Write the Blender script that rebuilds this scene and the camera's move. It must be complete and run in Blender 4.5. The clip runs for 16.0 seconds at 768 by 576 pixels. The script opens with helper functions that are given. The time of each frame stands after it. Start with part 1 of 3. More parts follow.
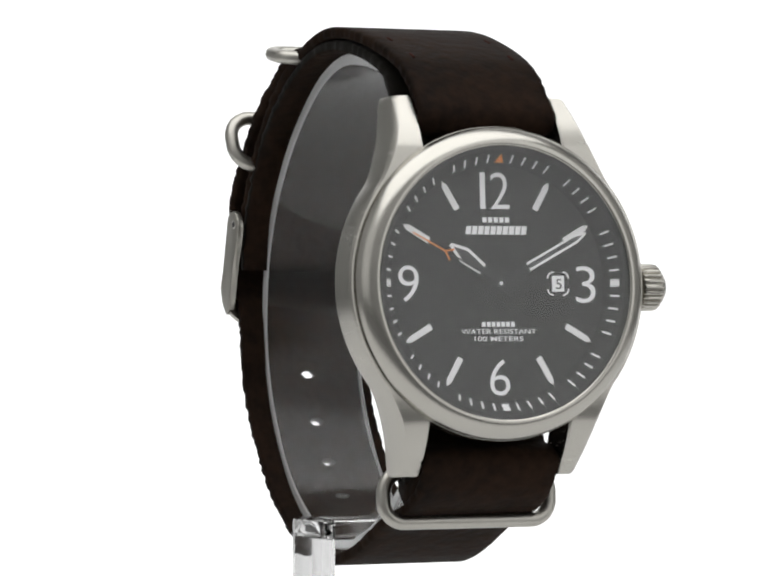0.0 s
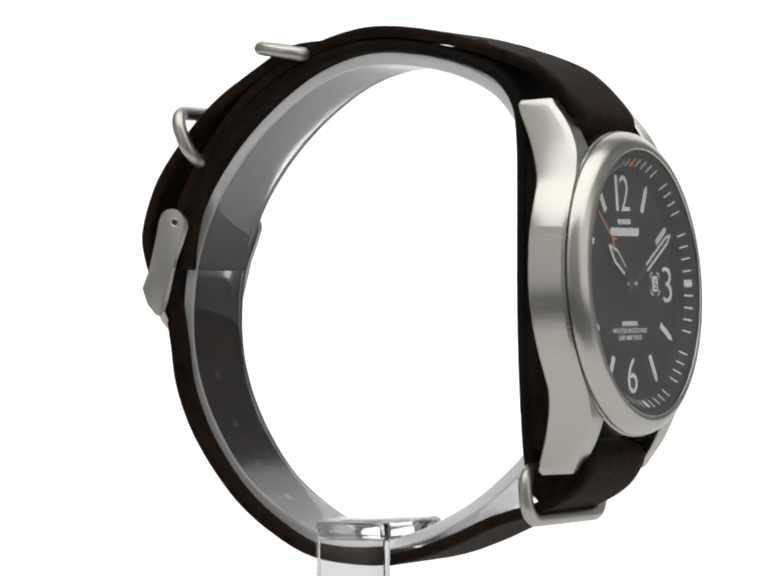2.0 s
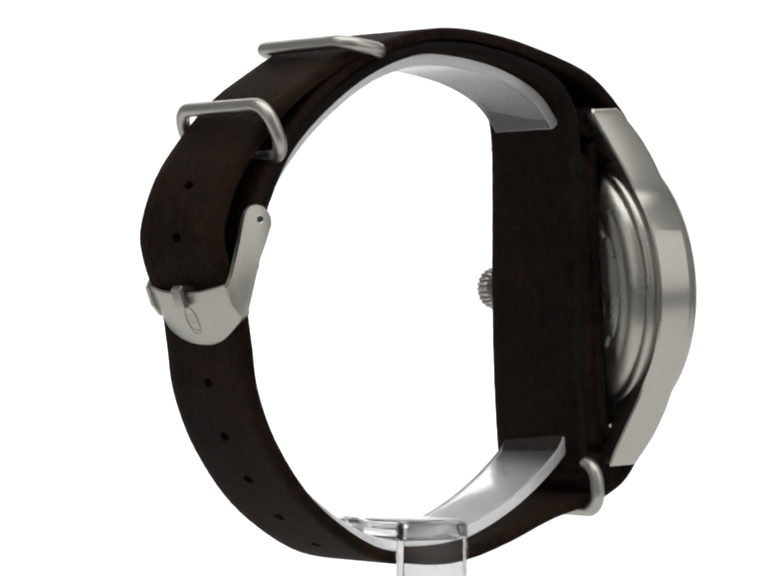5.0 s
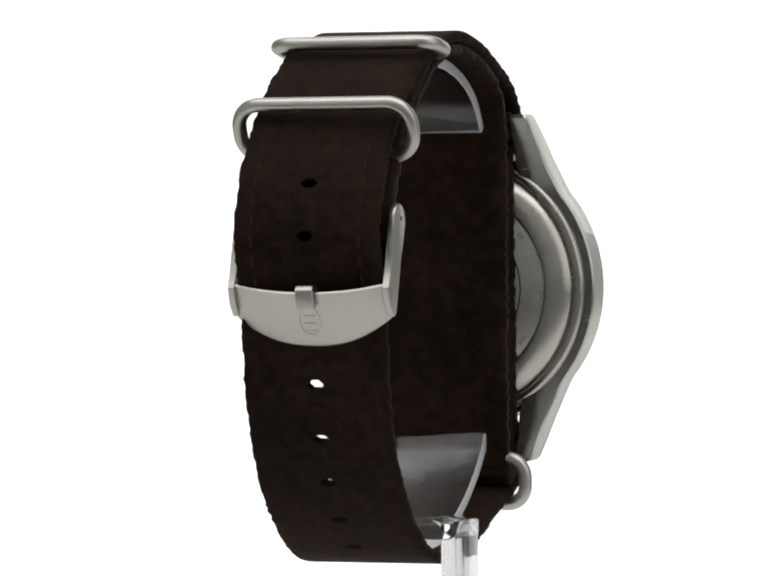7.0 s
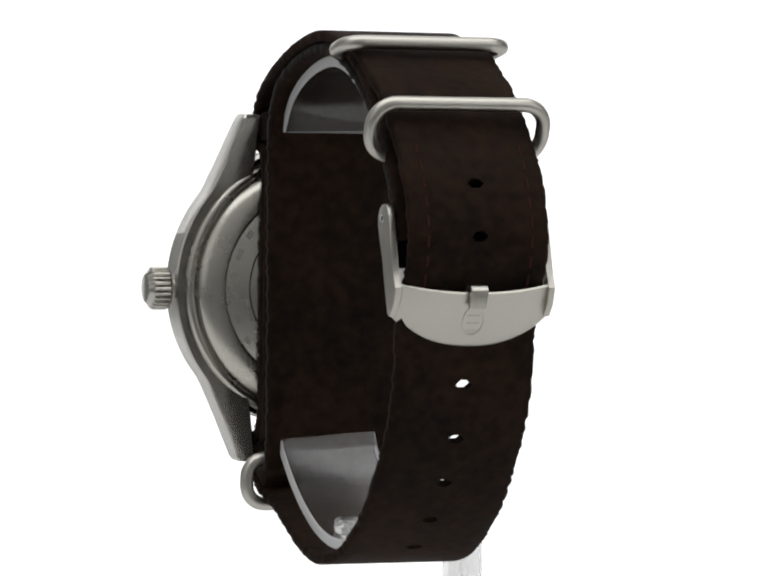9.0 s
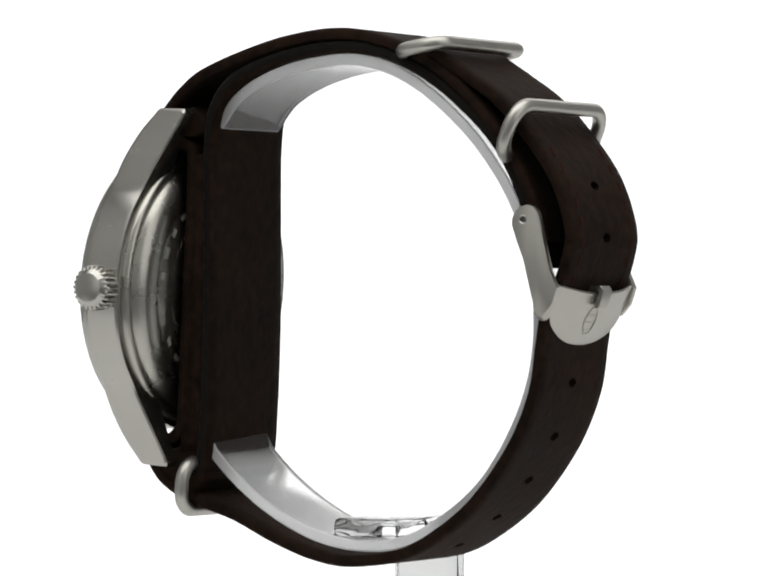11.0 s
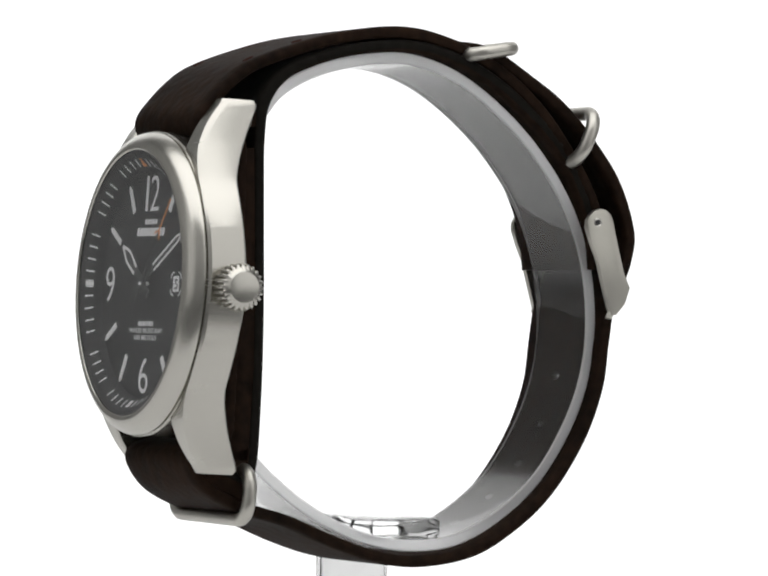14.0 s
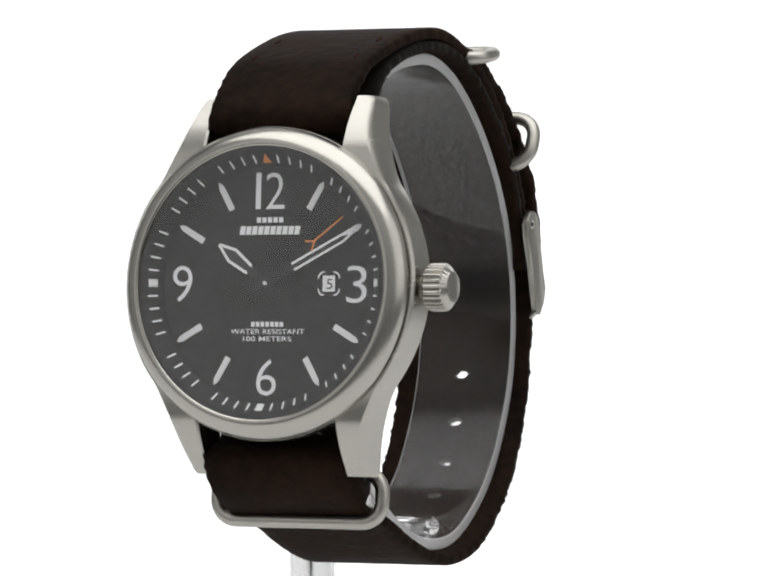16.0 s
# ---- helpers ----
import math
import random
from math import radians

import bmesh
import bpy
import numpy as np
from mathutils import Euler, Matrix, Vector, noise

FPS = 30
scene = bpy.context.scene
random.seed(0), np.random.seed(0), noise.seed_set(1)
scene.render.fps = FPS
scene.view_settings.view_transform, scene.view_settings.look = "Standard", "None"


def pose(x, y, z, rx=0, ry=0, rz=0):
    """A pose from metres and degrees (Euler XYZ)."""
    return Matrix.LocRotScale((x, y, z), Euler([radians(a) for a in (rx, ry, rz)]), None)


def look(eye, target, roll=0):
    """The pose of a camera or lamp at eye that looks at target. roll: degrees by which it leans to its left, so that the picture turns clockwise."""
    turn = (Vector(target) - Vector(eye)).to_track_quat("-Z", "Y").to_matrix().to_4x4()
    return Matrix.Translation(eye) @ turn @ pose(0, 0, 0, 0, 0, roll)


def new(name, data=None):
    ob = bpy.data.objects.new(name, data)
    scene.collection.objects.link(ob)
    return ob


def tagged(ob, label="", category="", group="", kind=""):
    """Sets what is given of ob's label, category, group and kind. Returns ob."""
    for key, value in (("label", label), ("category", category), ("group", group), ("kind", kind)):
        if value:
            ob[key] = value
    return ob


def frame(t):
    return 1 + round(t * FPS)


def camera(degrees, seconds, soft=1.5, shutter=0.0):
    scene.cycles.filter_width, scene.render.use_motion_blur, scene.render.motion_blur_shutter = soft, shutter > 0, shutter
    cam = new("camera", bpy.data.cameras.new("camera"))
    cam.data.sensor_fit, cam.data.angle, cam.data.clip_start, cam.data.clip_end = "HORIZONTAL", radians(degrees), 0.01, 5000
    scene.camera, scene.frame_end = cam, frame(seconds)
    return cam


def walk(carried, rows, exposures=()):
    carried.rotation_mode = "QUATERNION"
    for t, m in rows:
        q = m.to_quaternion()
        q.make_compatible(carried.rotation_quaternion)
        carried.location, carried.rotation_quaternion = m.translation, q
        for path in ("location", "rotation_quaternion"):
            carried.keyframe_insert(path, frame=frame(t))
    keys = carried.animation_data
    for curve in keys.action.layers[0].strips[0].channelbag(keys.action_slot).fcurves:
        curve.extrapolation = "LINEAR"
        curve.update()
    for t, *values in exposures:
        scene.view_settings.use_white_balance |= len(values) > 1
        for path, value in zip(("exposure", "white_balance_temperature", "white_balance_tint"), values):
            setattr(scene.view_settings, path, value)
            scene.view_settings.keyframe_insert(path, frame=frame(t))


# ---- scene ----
# A wristwatch on a clear display stand turns on a vertical axis before a still camera.
# Watch axes: x to three o'clock, y from the dial to the wrist, z to twelve o'clock. Meshes are drawn in millimetres.
MM = 0.001
cam = camera(10.278, 16.0, soft=2.2)
walk(cam, [(0.0, pose(-0.00034, -0.5616, 0.00097, 90.078, 0, 0)), (16.0, pose(-0.00034, -0.5616, 0.00097, 90.078, 0, 0))],
     exposures=[(0.0, 0.0), (16.0, 0.0)])

# turn of the stand and its slight sway: seconds, degrees, millimetres
TURN = [
    (0.0, 23.91, -0.01),
    (0.5, 34.05, 0.03),
    (1.0, 43.69, 0.07),
    (1.5, 53.57, 0.19),
    (2.0, 63.24, 0.35),
    (2.5, 72.86, 0.46),
    (3.0, 82.61, 0.5),
    (5.5, 131.52, 0.3),
    (6.0, 141.23, 0.14),
    (6.5, 150.91, -0.08),
    (7.0, 160.93, -0.25),
    (7.5, 170.66, -0.34),
    (8.0, 180.62, -0.3),
    (8.5, 190.26, -0.05),
    (9.0, 199.76, 0.19),
    (9.5, 209.56, 0.26),
    (10.0, 219.08, 0.25),
    (12.5, 267.84, 0.33),
    (13.0, 277.52, 0.28),
    (13.5, 287.16, 0.18),
    (14.0, 296.63, 0.02),
    (14.5, 306.22, -0.15),
    (15.0, 316.09, -0.25),
    (15.5, 325.65, -0.32),
    (16.0, 335.25, -0.35),
]


# ---------------------------------------------------------------- world and light
world = bpy.data.worlds.new("studio")
world.use_nodes = True
scene.world = world
world.node_tree.nodes["Background"].inputs[0].default_value = (1, 1, 1, 1)
world.node_tree.nodes["Background"].inputs[1].default_value = 0.05


def softbox(name, eye, target, sx, sy, watts, colour=(1, 1, 1)):
    d = bpy.data.lights.new(name, "AREA")
    d.shape, d.size, d.size_y, d.energy, d.color = "RECTANGLE", sx, sy, watts, colour
    ob = new(name, d)
    ob.matrix_world = look(eye, target)
    return ob


softbox("softbox_top", (0, -0.26, 0.95), (0, -0.18, 0), 1.6, 1.2, 11.2)
softbox("softbox_east", (0.70, -0.52, 0.32), (0, 0, 0.02), 0.7, 0.8, 1.3)
softbox("softbox_west", (-0.64, -0.64, 0.32), (0, 0, 0.02), 0.5, 0.8, 0.55)


# ---------------------------------------------------------------- materials
def mat(name, colour, rough=0.5, metal=0.0, grain=0.0, scale=200.0, bump=0.0, stretch=(1, 1, 1), rvar=0.0, **more):
    """Principled material with noise at two sizes in colour, gloss and relief."""
    m = bpy.data.materials.new(name)
    m.use_nodes = True
    nt = m.node_tree
    b = nt.nodes["Principled BSDF"]
    b.inputs["Base Color"].default_value = (*colour, 1)
    b.inputs["Roughness"].default_value = rough
    b.inputs["Metallic"].default_value = metal
    for k, v in more.items():
        b.inputs[k.replace("_", " ")].default_value = v
    if grain or bump or rvar:
        tc = nt.nodes.new("ShaderNodeTexCoord")
        mp = nt.nodes.new("ShaderNodeMapping")
        mp.inputs["Scale"].default_value = stretch
        nt.links.new(tc.outputs["Object"], mp.inputs[0])
        fine, broad = nt.nodes.new("ShaderNodeTexNoise"), nt.nodes.new("ShaderNodeTexNoise")
        fine.inputs["Scale"].default_value, fine.inputs["Detail"].default_value = scale, 6
        broad.inputs["Scale"].default_value, broad.inputs["Detail"].default_value = scale / 9, 3
        for n in (fine, broad):
            nt.links.new(mp.outputs[0], n.inputs["Vector"])
        add = nt.nodes.new("ShaderNodeMath")
        add.operation = "ADD"
        nt.links.new(fine.outputs["Fac"], add.inputs[0])
        nt.links.new(broad.outputs["Fac"], add.inputs[1])
        if grain:
            ramp = nt.nodes.new("ShaderNodeMapRange")
            ramp.inputs["From Min"].default_value, ramp.inputs["From Max"].default_value = 0.55, 1.45
            ramp.inputs["To Min"].default_value, ramp.inputs["To Max"].default_value = 1 - grain, 1 + grain
            nt.links.new(add.outputs[0], ramp.inputs["Value"])
            mul = nt.nodes.new("ShaderNodeVectorMath")
            mul.operation = "SCALE"
            mul.inputs[0].default_value = colour
            nt.links.new(ramp.outputs[0], mul.inputs["Scale"])
            nt.links.new(mul.outputs[0], b.inputs["Base Color"])
        if rvar:
            rr = nt.nodes.new("ShaderNodeMapRange")
            rr.inputs["From Min"].default_value, rr.inputs["From Max"].default_value = 0.6, 1.4
            rr.inputs["To Min"].default_value, rr.inputs["To Max"].default_value = rough - rvar, rough + rvar
            nt.links.new(add.outputs[0], rr.inputs["Value"])
            nt.links.new(rr.outputs[0], b.inputs["Roughness"])
        if bump:
            bp = nt.nodes.new("ShaderNodeBump")
            bp.inputs["Strength"].default_value, bp.inputs["Distance"].default_value = bump, 0.0002
            nt.links.new(add.outputs[0], bp.inputs["Height"])
            nt.links.new(bp.outputs[0], b.inputs["Normal"])
    return m


BACKSTEEL = mat("case_back_steel", (0.48, 0.465, 0.42), 0.28, 1.0, grain=0.05, scale=160, rvar=0.03)
STEEL = mat("brushed_steel", (0.49, 0.475, 0.435), 0.26, 1.0, grain=0.04, scale=700, stretch=(1, 1, 9), rvar=0.02)
SATIN = mat("satin_steel", (0.49, 0.476, 0.436), 0.25, 1.0, grain=0.025, scale=160, rvar=0.02)
POLISHED = mat("polished_steel", (0.68, 0.665, 0.63), 0.16, 1.0, grain=0.04, scale=800, rvar=0.03)
ETCHED = mat("etched_steel", (0.42, 0.41, 0.37), 0.6, 0.55, grain=0.05, scale=900)
WIRE = mat("matte_steel_wire", (0.47, 0.455, 0.415), 0.36, 1.0, grain=0.05, scale=1200, rvar=0.03)
BUCKLE = mat("matte_buckle_steel", (0.47, 0.455, 0.41), 0.36, 1.0, grain=0.03, scale=1500, rvar=0.03)
LEATHER = mat("dark_brown_leather", (0.0138, 0.0074, 0.0044), 0.74, grain=0.95, scale=640, bump=0.95, rvar=0.1, Specular_IOR_Level=0.07)
LINING = mat("black_brown_lining", (0.0065, 0.0054, 0.0038), 0.78, grain=0.3, scale=1200, bump=0.3, Specular_IOR_Level=0.12, Sheen_Weight=0.06, Sheen_Roughness=0.35)
THREAD = mat("red_brown_thread", (0.036, 0.012, 0.009), 0.85, grain=0.2, scale=2500, Specular_IOR_Level=0.1)
DIAL = mat("charcoal_dial", (0.0135, 0.0135, 0.0128), 0.65, grain=0.06, scale=900, Specular_IOR_Level=0.3)
PAINT = mat("white_dial_paint", (0.92, 0.92, 0.93), 0.55, grain=0.05, scale=3000)
LUME = mat("pale_lume", (0.90, 0.90, 0.90), 0.6, grain=0.06, scale=3000)
DARKHAND = mat("dark_pointer", (0.022, 0.022, 0.022), 0.5, grain=0.1, scale=2000)
ORANGE = mat("orange_paint", (0.80, 0.26, 0.05), 0.5, grain=0.08, scale=2500)
BLACK = mat("black_print", (0.02, 0.02, 0.022), 0.5, grain=0.1, scale=2000)
GLASS = mat("mineral_glass", (1, 1, 1), 0.0, Transmission_Weight=1.0, IOR=1.5)
ACRYLIC = mat("clear_acrylic", (0.985, 0.99, 0.99), 0.16, Transmission_Weight=1.0, IOR=1.46)
FROST = mat("frosted_acrylic_edge", (0.93, 0.93, 0.93), 0.45, Transmission_Weight=0.55, IOR=1.35)
CLEAR = mat("polished_clear_acrylic", (0.99, 0.992, 0.992), 0.01, Transmission_Weight=1.0, IOR=1.32)
CLOTH = mat("white_paper", (0.80, 0.80, 0.80), 0.9, grain=0.03, scale=6, bump=0.05)
GREY = mat("grey_floor", (0.12, 0.12, 0.12), 0.8, grain=0.15, scale=8, bump=0.1)
TENT = mat("white_tent_cloth", (0.44, 0.44, 0.435), 0.95, grain=0.05, scale=5, bump=0.05)


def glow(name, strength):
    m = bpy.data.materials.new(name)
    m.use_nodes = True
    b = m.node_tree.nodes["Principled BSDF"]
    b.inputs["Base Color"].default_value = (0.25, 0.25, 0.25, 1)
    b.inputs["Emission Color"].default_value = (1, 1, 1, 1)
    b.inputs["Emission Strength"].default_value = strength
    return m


# emission stands in for lamps on the backdrop and keeps it pure white
BACKDROP_GLOW = glow("glowing_white_backdrop", 1.03)


# ---------------------------------------------------------------- mesh helpers
def mesh_ob(name, bm, material, scale=MM, smooth=35):
    """Links a bmesh as one object."""
    bmesh.ops.recalc_face_normals(bm, faces=bm.faces)
    if scale != 1:
        bmesh.ops.scale(bm, vec=(scale,) * 3, verts=bm.verts)
    me = bpy.data.meshes.new(name)
    bm.to_mesh(me)
    bm.free()
    for p in me.polygons:
        p.use_smooth = True
    if smooth < 180:
        me.set_sharp_from_angle(angle=radians(smooth))
    for m in material if isinstance(material, (list, tuple)) else [material]:
        me.materials.append(m)
    return new(name, me)


def part(name, bm, material, parent, label="", at=None, scale=MM, smooth=35):
    ob = mesh_ob(name, bm, material, scale, smooth)
    ob.parent = parent
    if at is not None:
        ob.matrix_basis = at
    return tagged(ob, label)


def mm(x, y, z, rx=0, ry=0, rz=0):
    return pose(x * MM, y * MM, z * MM, rx, ry, rz)


def lathe(profile, segs=96, closed=False):
    """Turns (radius, y) pairs round the y axis."""
    bm = bmesh.new()
    rings = []
    for r, y in profile:
        if r < 1e-6:
            rings.append([bm.verts.new((0, y, 0))])
        else:
            rings.append([bm.verts.new((r * math.sin(a), y, r * math.cos(a))) for a in (2 * math.pi * i / segs for i in range(segs))])
    pairs = list(zip(rings, rings[1:])) + ([(rings[-1], rings[0])] if closed else [])
    for a, b in pairs:
        for i in range(segs):
            j = (i + 1) % segs
            if len(a) == 1:
                bm.faces.new((a[0], b[i], b[j]))
            elif len(b) == 1:
                bm.faces.new((a[i], a[j], b[0]))
            else:
                bm.faces.new((a[i], a[j], b[j], b[i]))
    return bm


def loft(sections, cap=True):
    """Joins closed sections of equal length."""
    bm = bmesh.new()
    rings = [[bm.verts.new(p) for p in s] for s in sections]
    n = len(rings[0])
    for a, b in zip(rings, rings[1:]):
        for i in range(n):
            bm.faces.new((a[i], a[(i + 1) % n], b[(i + 1) % n], b[i]))
    if cap:
        bm.faces.new(rings[0]), bm.faces.new(rings[-1])
    return bm


def prism(outline, y0, y1, bevel=0.0, segments=2):
    """Extrudes an (x, z) outline from y0 to y1."""
    bm = loft([[(x, y, z) for x, z in outline] for y in (y0, y1)])
    if bevel:
        bmesh.ops.bevel(bm, geom=bm.edges[:], offset=bevel, segments=segments, affect="EDGES", profile=0.5)
    return bm


def box(x0, x1, y0, y1, z0, z1, bevel=0.0, segments=2):
    return prism([(x0, z0), (x1, z0), (x1, z1), (x0, z1)], y0, y1, bevel, segments)


def spline(points, step):
    """Even stations along a smooth curve through 2D points."""
    p = [np.array(q, float) for q in points]
    p = [2 * p[0] - p[1], *p, 2 * p[-1] - p[-2]]
    fine = []
    for a, b, c, d in zip(p, p[1:], p[2:], p[3:]):
        for u in np.linspace(0, 1, 24, endpoint=False):
            fine.append(0.5 * (2 * b + (c - a) * u + (2 * a - 5 * b + 4 * c - d) * u * u + (3 * b - a - 3 * c + d) * u ** 3))
    fine = np.array(fine + [p[-2]])
    s = np.concatenate([[0], np.cumsum(np.hypot(*np.diff(fine, axis=0).T))])
    n = int(s[-1] / step)
    t = np.linspace(0, s[-1], n + 1)
    return np.stack([np.interp(t, s, fine[:, 0]), np.interp(t, s, fine[:, 1])], 1)


def strip(stations, half, thick, holes=(), taper_end=0.0, seed=1):
    """A leather band along (y, z) stations, with punched holes; outer face material 0, lining 1."""
    rnd = random.Random(seed)
    xs = [-half, -half + 0.35, -7.3, -4.0, -1.15, 1.15, 4.0, 7.3, half - 0.35, half]
    n = len(stations)
    tang = np.gradient(stations, axis=0)
    tang /= np.hypot(tang[:, 0], tang[:, 1])[:, None]
    normal = np.stack([-tang[:, 1], tang[:, 0]], 1)
    cells = {(i, j) for i in range(n - 1) for j in range(len(xs) - 1)}
    pinch = set()
    for h in holes:
        k = int(np.argmin(np.hypot(*(stations[h[2]:h[3]] - np.array(h[:2])).T))) + h[2]
        cells -= {(i, 4) for i in (k - 1, k)}
        pinch |= {(i, j) for i in (k - 1, k + 1) for j in (4, 5)}
    bm = bmesh.new()
    verts = {}
    wob = [rnd.uniform(-0.16, 0.16) for _ in range(2 * n + 2)]

    def vert(i, j, side):
        if (i, j, side) not in verts:
            edge = j in (0, len(xs) - 1)
            t = thick / 2 * (0.62 if edge else 1.0) * (1 if side else -1)
            x = xs[j] + (wob[i + (n if j else 0)] if edge else 0)
            if j in (4, 5) and (i, j) in pinch:
                x *= 0.45
            left = (n - 1 - i) / n * len(stations) * 0.6
            if taper_end and left < taper_end:
                x *= math.sqrt(max(0.02, 1 - (1 - left / taper_end) ** 2 * 0.85))
            c = stations[i] + normal[i] * t
            lean = 0.045
            verts[i, j, side] = bm.verts.new((x + strap_x(*stations[i]), c[0] + lean * x, c[1]))
        return verts[i, j, side]

    for i, j in sorted(cells):
        for side in (0, 1):
            f = bm.faces.new([vert(a, b, side) for a, b in ((i, j), (i + 1, j), (i + 1, j + 1), (i, j + 1))])
            f.material_index = side
        for di, dj, a, b in ((-1, 0, (i, j), (i, j + 1)), (1, 0, (i + 1, j), (i + 1, j + 1)),
                             (0, -1, (i, j), (i + 1, j)), (0, 1, (i, j + 1), (i + 1, j + 1))):
            if (i + di, j + dj) not in cells:
                f = bm.faces.new([vert(*a, 0), vert(*b, 0), vert(*b, 1), vert(*a, 1)])
                f.material_index = 1
    return bm, normal


def wire_ring(width, height, wire, corner, segs=10):
    """A closed rounded-rectangle ring of round wire in the x-z plane."""
    path = []
    w, h = width / 2 - wire, height / 2 - wire
    for cx, cz, a0 in ((w - corner, h - corner, 0), (-w + corner, h - corner, 90), (-w + corner, -h + corner, 180), (w - corner, -h + corner, 270)):
        for k in range(segs + 1):
            a = radians(a0 + 90 * k / segs)
            path.append((cx + corner * math.cos(a), cz + corner * math.sin(a), math.cos(a), math.sin(a)))
    bm = bmesh.new()
    rings = []
    for x, z, nx, nz in path:
        rings.append([bm.verts.new((x + wire * math.cos(b) * nx, wire * math.sin(b), z + wire * math.cos(b) * nz)) for b in (2 * math.pi * k / 14 for k in range(14))])
    for a, b in zip(rings, rings[1:] + rings[:1]):
        for k in range(14):
            bm.faces.new((a[k], a[(k + 1) % 14], b[(k + 1) % 14], b[k]))
    return bm


def rod(p, q, r, segs=14):
    bm = bmesh.new()
    p, q = Vector(p), Vector(q)
    rot = (q - p).to_track_quat("Z", "Y").to_matrix()
    rings = []
    for e, k in ((p, 0.75), (p + (q - p).normalized() * r * 0.3, 1), (q - (q - p).normalized() * r * 0.3, 1), (q, 0.75)):
        rings.append([bm.verts.new(e + rot @ Vector((r * k * math.cos(a), r * k * math.sin(a), 0))) for a in (2 * math.pi * i / segs for i in range(segs))])
    for a, b in zip(rings, rings[1:]):
        for i in range(segs):
            bm.faces.new((a[i], a[(i + 1) % segs], b[(i + 1) % segs], b[i]))
    bm.faces.new(rings[0]), bm.faces.new(rings[-1])
    return bm


def lettering(name, text, height, material, parent, at, width=None, weight=0.0, depth=0.03, label=""):
    """Built-in font, centred on its place and turned to face the dial's front."""
    c = bpy.data.curves.new(name, "FONT")
    c.body, c.size, c.extrude, c.offset, c.resolution_u = text, 1.0, 0.0, weight, 4
    tmp = new(name, c)
    bpy.context.view_layer.update()
    me = bpy.data.meshes.new_from_object(tmp.evaluated_get(bpy.context.evaluated_depsgraph_get()))
    bpy.data.objects.remove(tmp)
    bm = bmesh.new()
    bm.from_mesh(me)
    bpy.data.meshes.remove(me)
    lo = [min(v.co[k] for v in bm.verts) for k in (0, 1)]
    hi = [max(v.co[k] for v in bm.verts) for k in (0, 1)]
    sz = height / (hi[1] - lo[1])
    sx = width / (hi[0] - lo[0]) if width else sz
    for v in bm.verts:
        v.co = ((v.co.x - (lo[0] + hi[0]) / 2) * sx, 0, (v.co.y - (lo[1] + hi[1]) / 2) * sz)
    ret = bmesh.ops.extrude_face_region(bm, geom=bm.faces[:])
    for v in [g for g in ret["geom"] if isinstance(g, bmesh.types.BMVert)]:
        v.co.y -= depth
    return part(name, bm, material, parent, label, at=at, smooth=20)


# ---------------------------------------------------------------- setting
GROUND_Z = -0.13


def plain(name, corners, material, label):
    bm = bmesh.new()
    lo, hi = Vector(corners[0]), Vector(corners[1])
    bmesh.ops.create_cube(bm, size=1)
    for v in bm.verts:
        v.co = Vector([(lo[k] + hi[k]) / 2 + v.co[k] * (hi[k] - lo[k]) for k in range(3)])
    ob = mesh_ob(name, bm, material, scale=1)
    return tagged(ob, label, "studio", kind="structure")


plain("ground", ((-1.0, -1.0, GROUND_Z - 0.04), (1.0, 1.1, GROUND_Z - 0.01)), GREY, "grey studio floor under the white paper")
plain("table_paper", ((-0.7, -0.20, GROUND_Z - 0.006), (0.7, 0.85, GROUND_Z)), CLOTH, "white paper under the display stand")
plain("backdrop", ((-0.50, 0.86, GROUND_Z - 0.01), (0.60, 0.90, 0.95)), BACKDROP_GLOW, "pure white backdrop, its even brightness given by its own glow")
plain("wall_west", ((-1.04, -1.0, GROUND_Z - 0.01), (-1.0, 1.1, 1.0)), TENT, "white cloth side of the light tent")
plain("wall_east", ((1.0, -1.0, GROUND_Z - 0.01), (1.04, 1.1, 1.0)), TENT, "white cloth side of the light tent")
plain("wall_south", ((-1.0, -1.04, GROUND_Z - 0.01), (1.0, -1.0, 1.0)), TENT, "grey cloth front of the light tent")
plain("wall_north", ((-1.0, 1.1, GROUND_Z - 0.01), (1.0, 1.14, 1.0)), TENT, "white cloth back of the light tent")
plain("ceiling", ((-1.04, -1.04, 1.0), (1.04, 1.1, 1.04)), TENT, "white cloth top of the light tent")

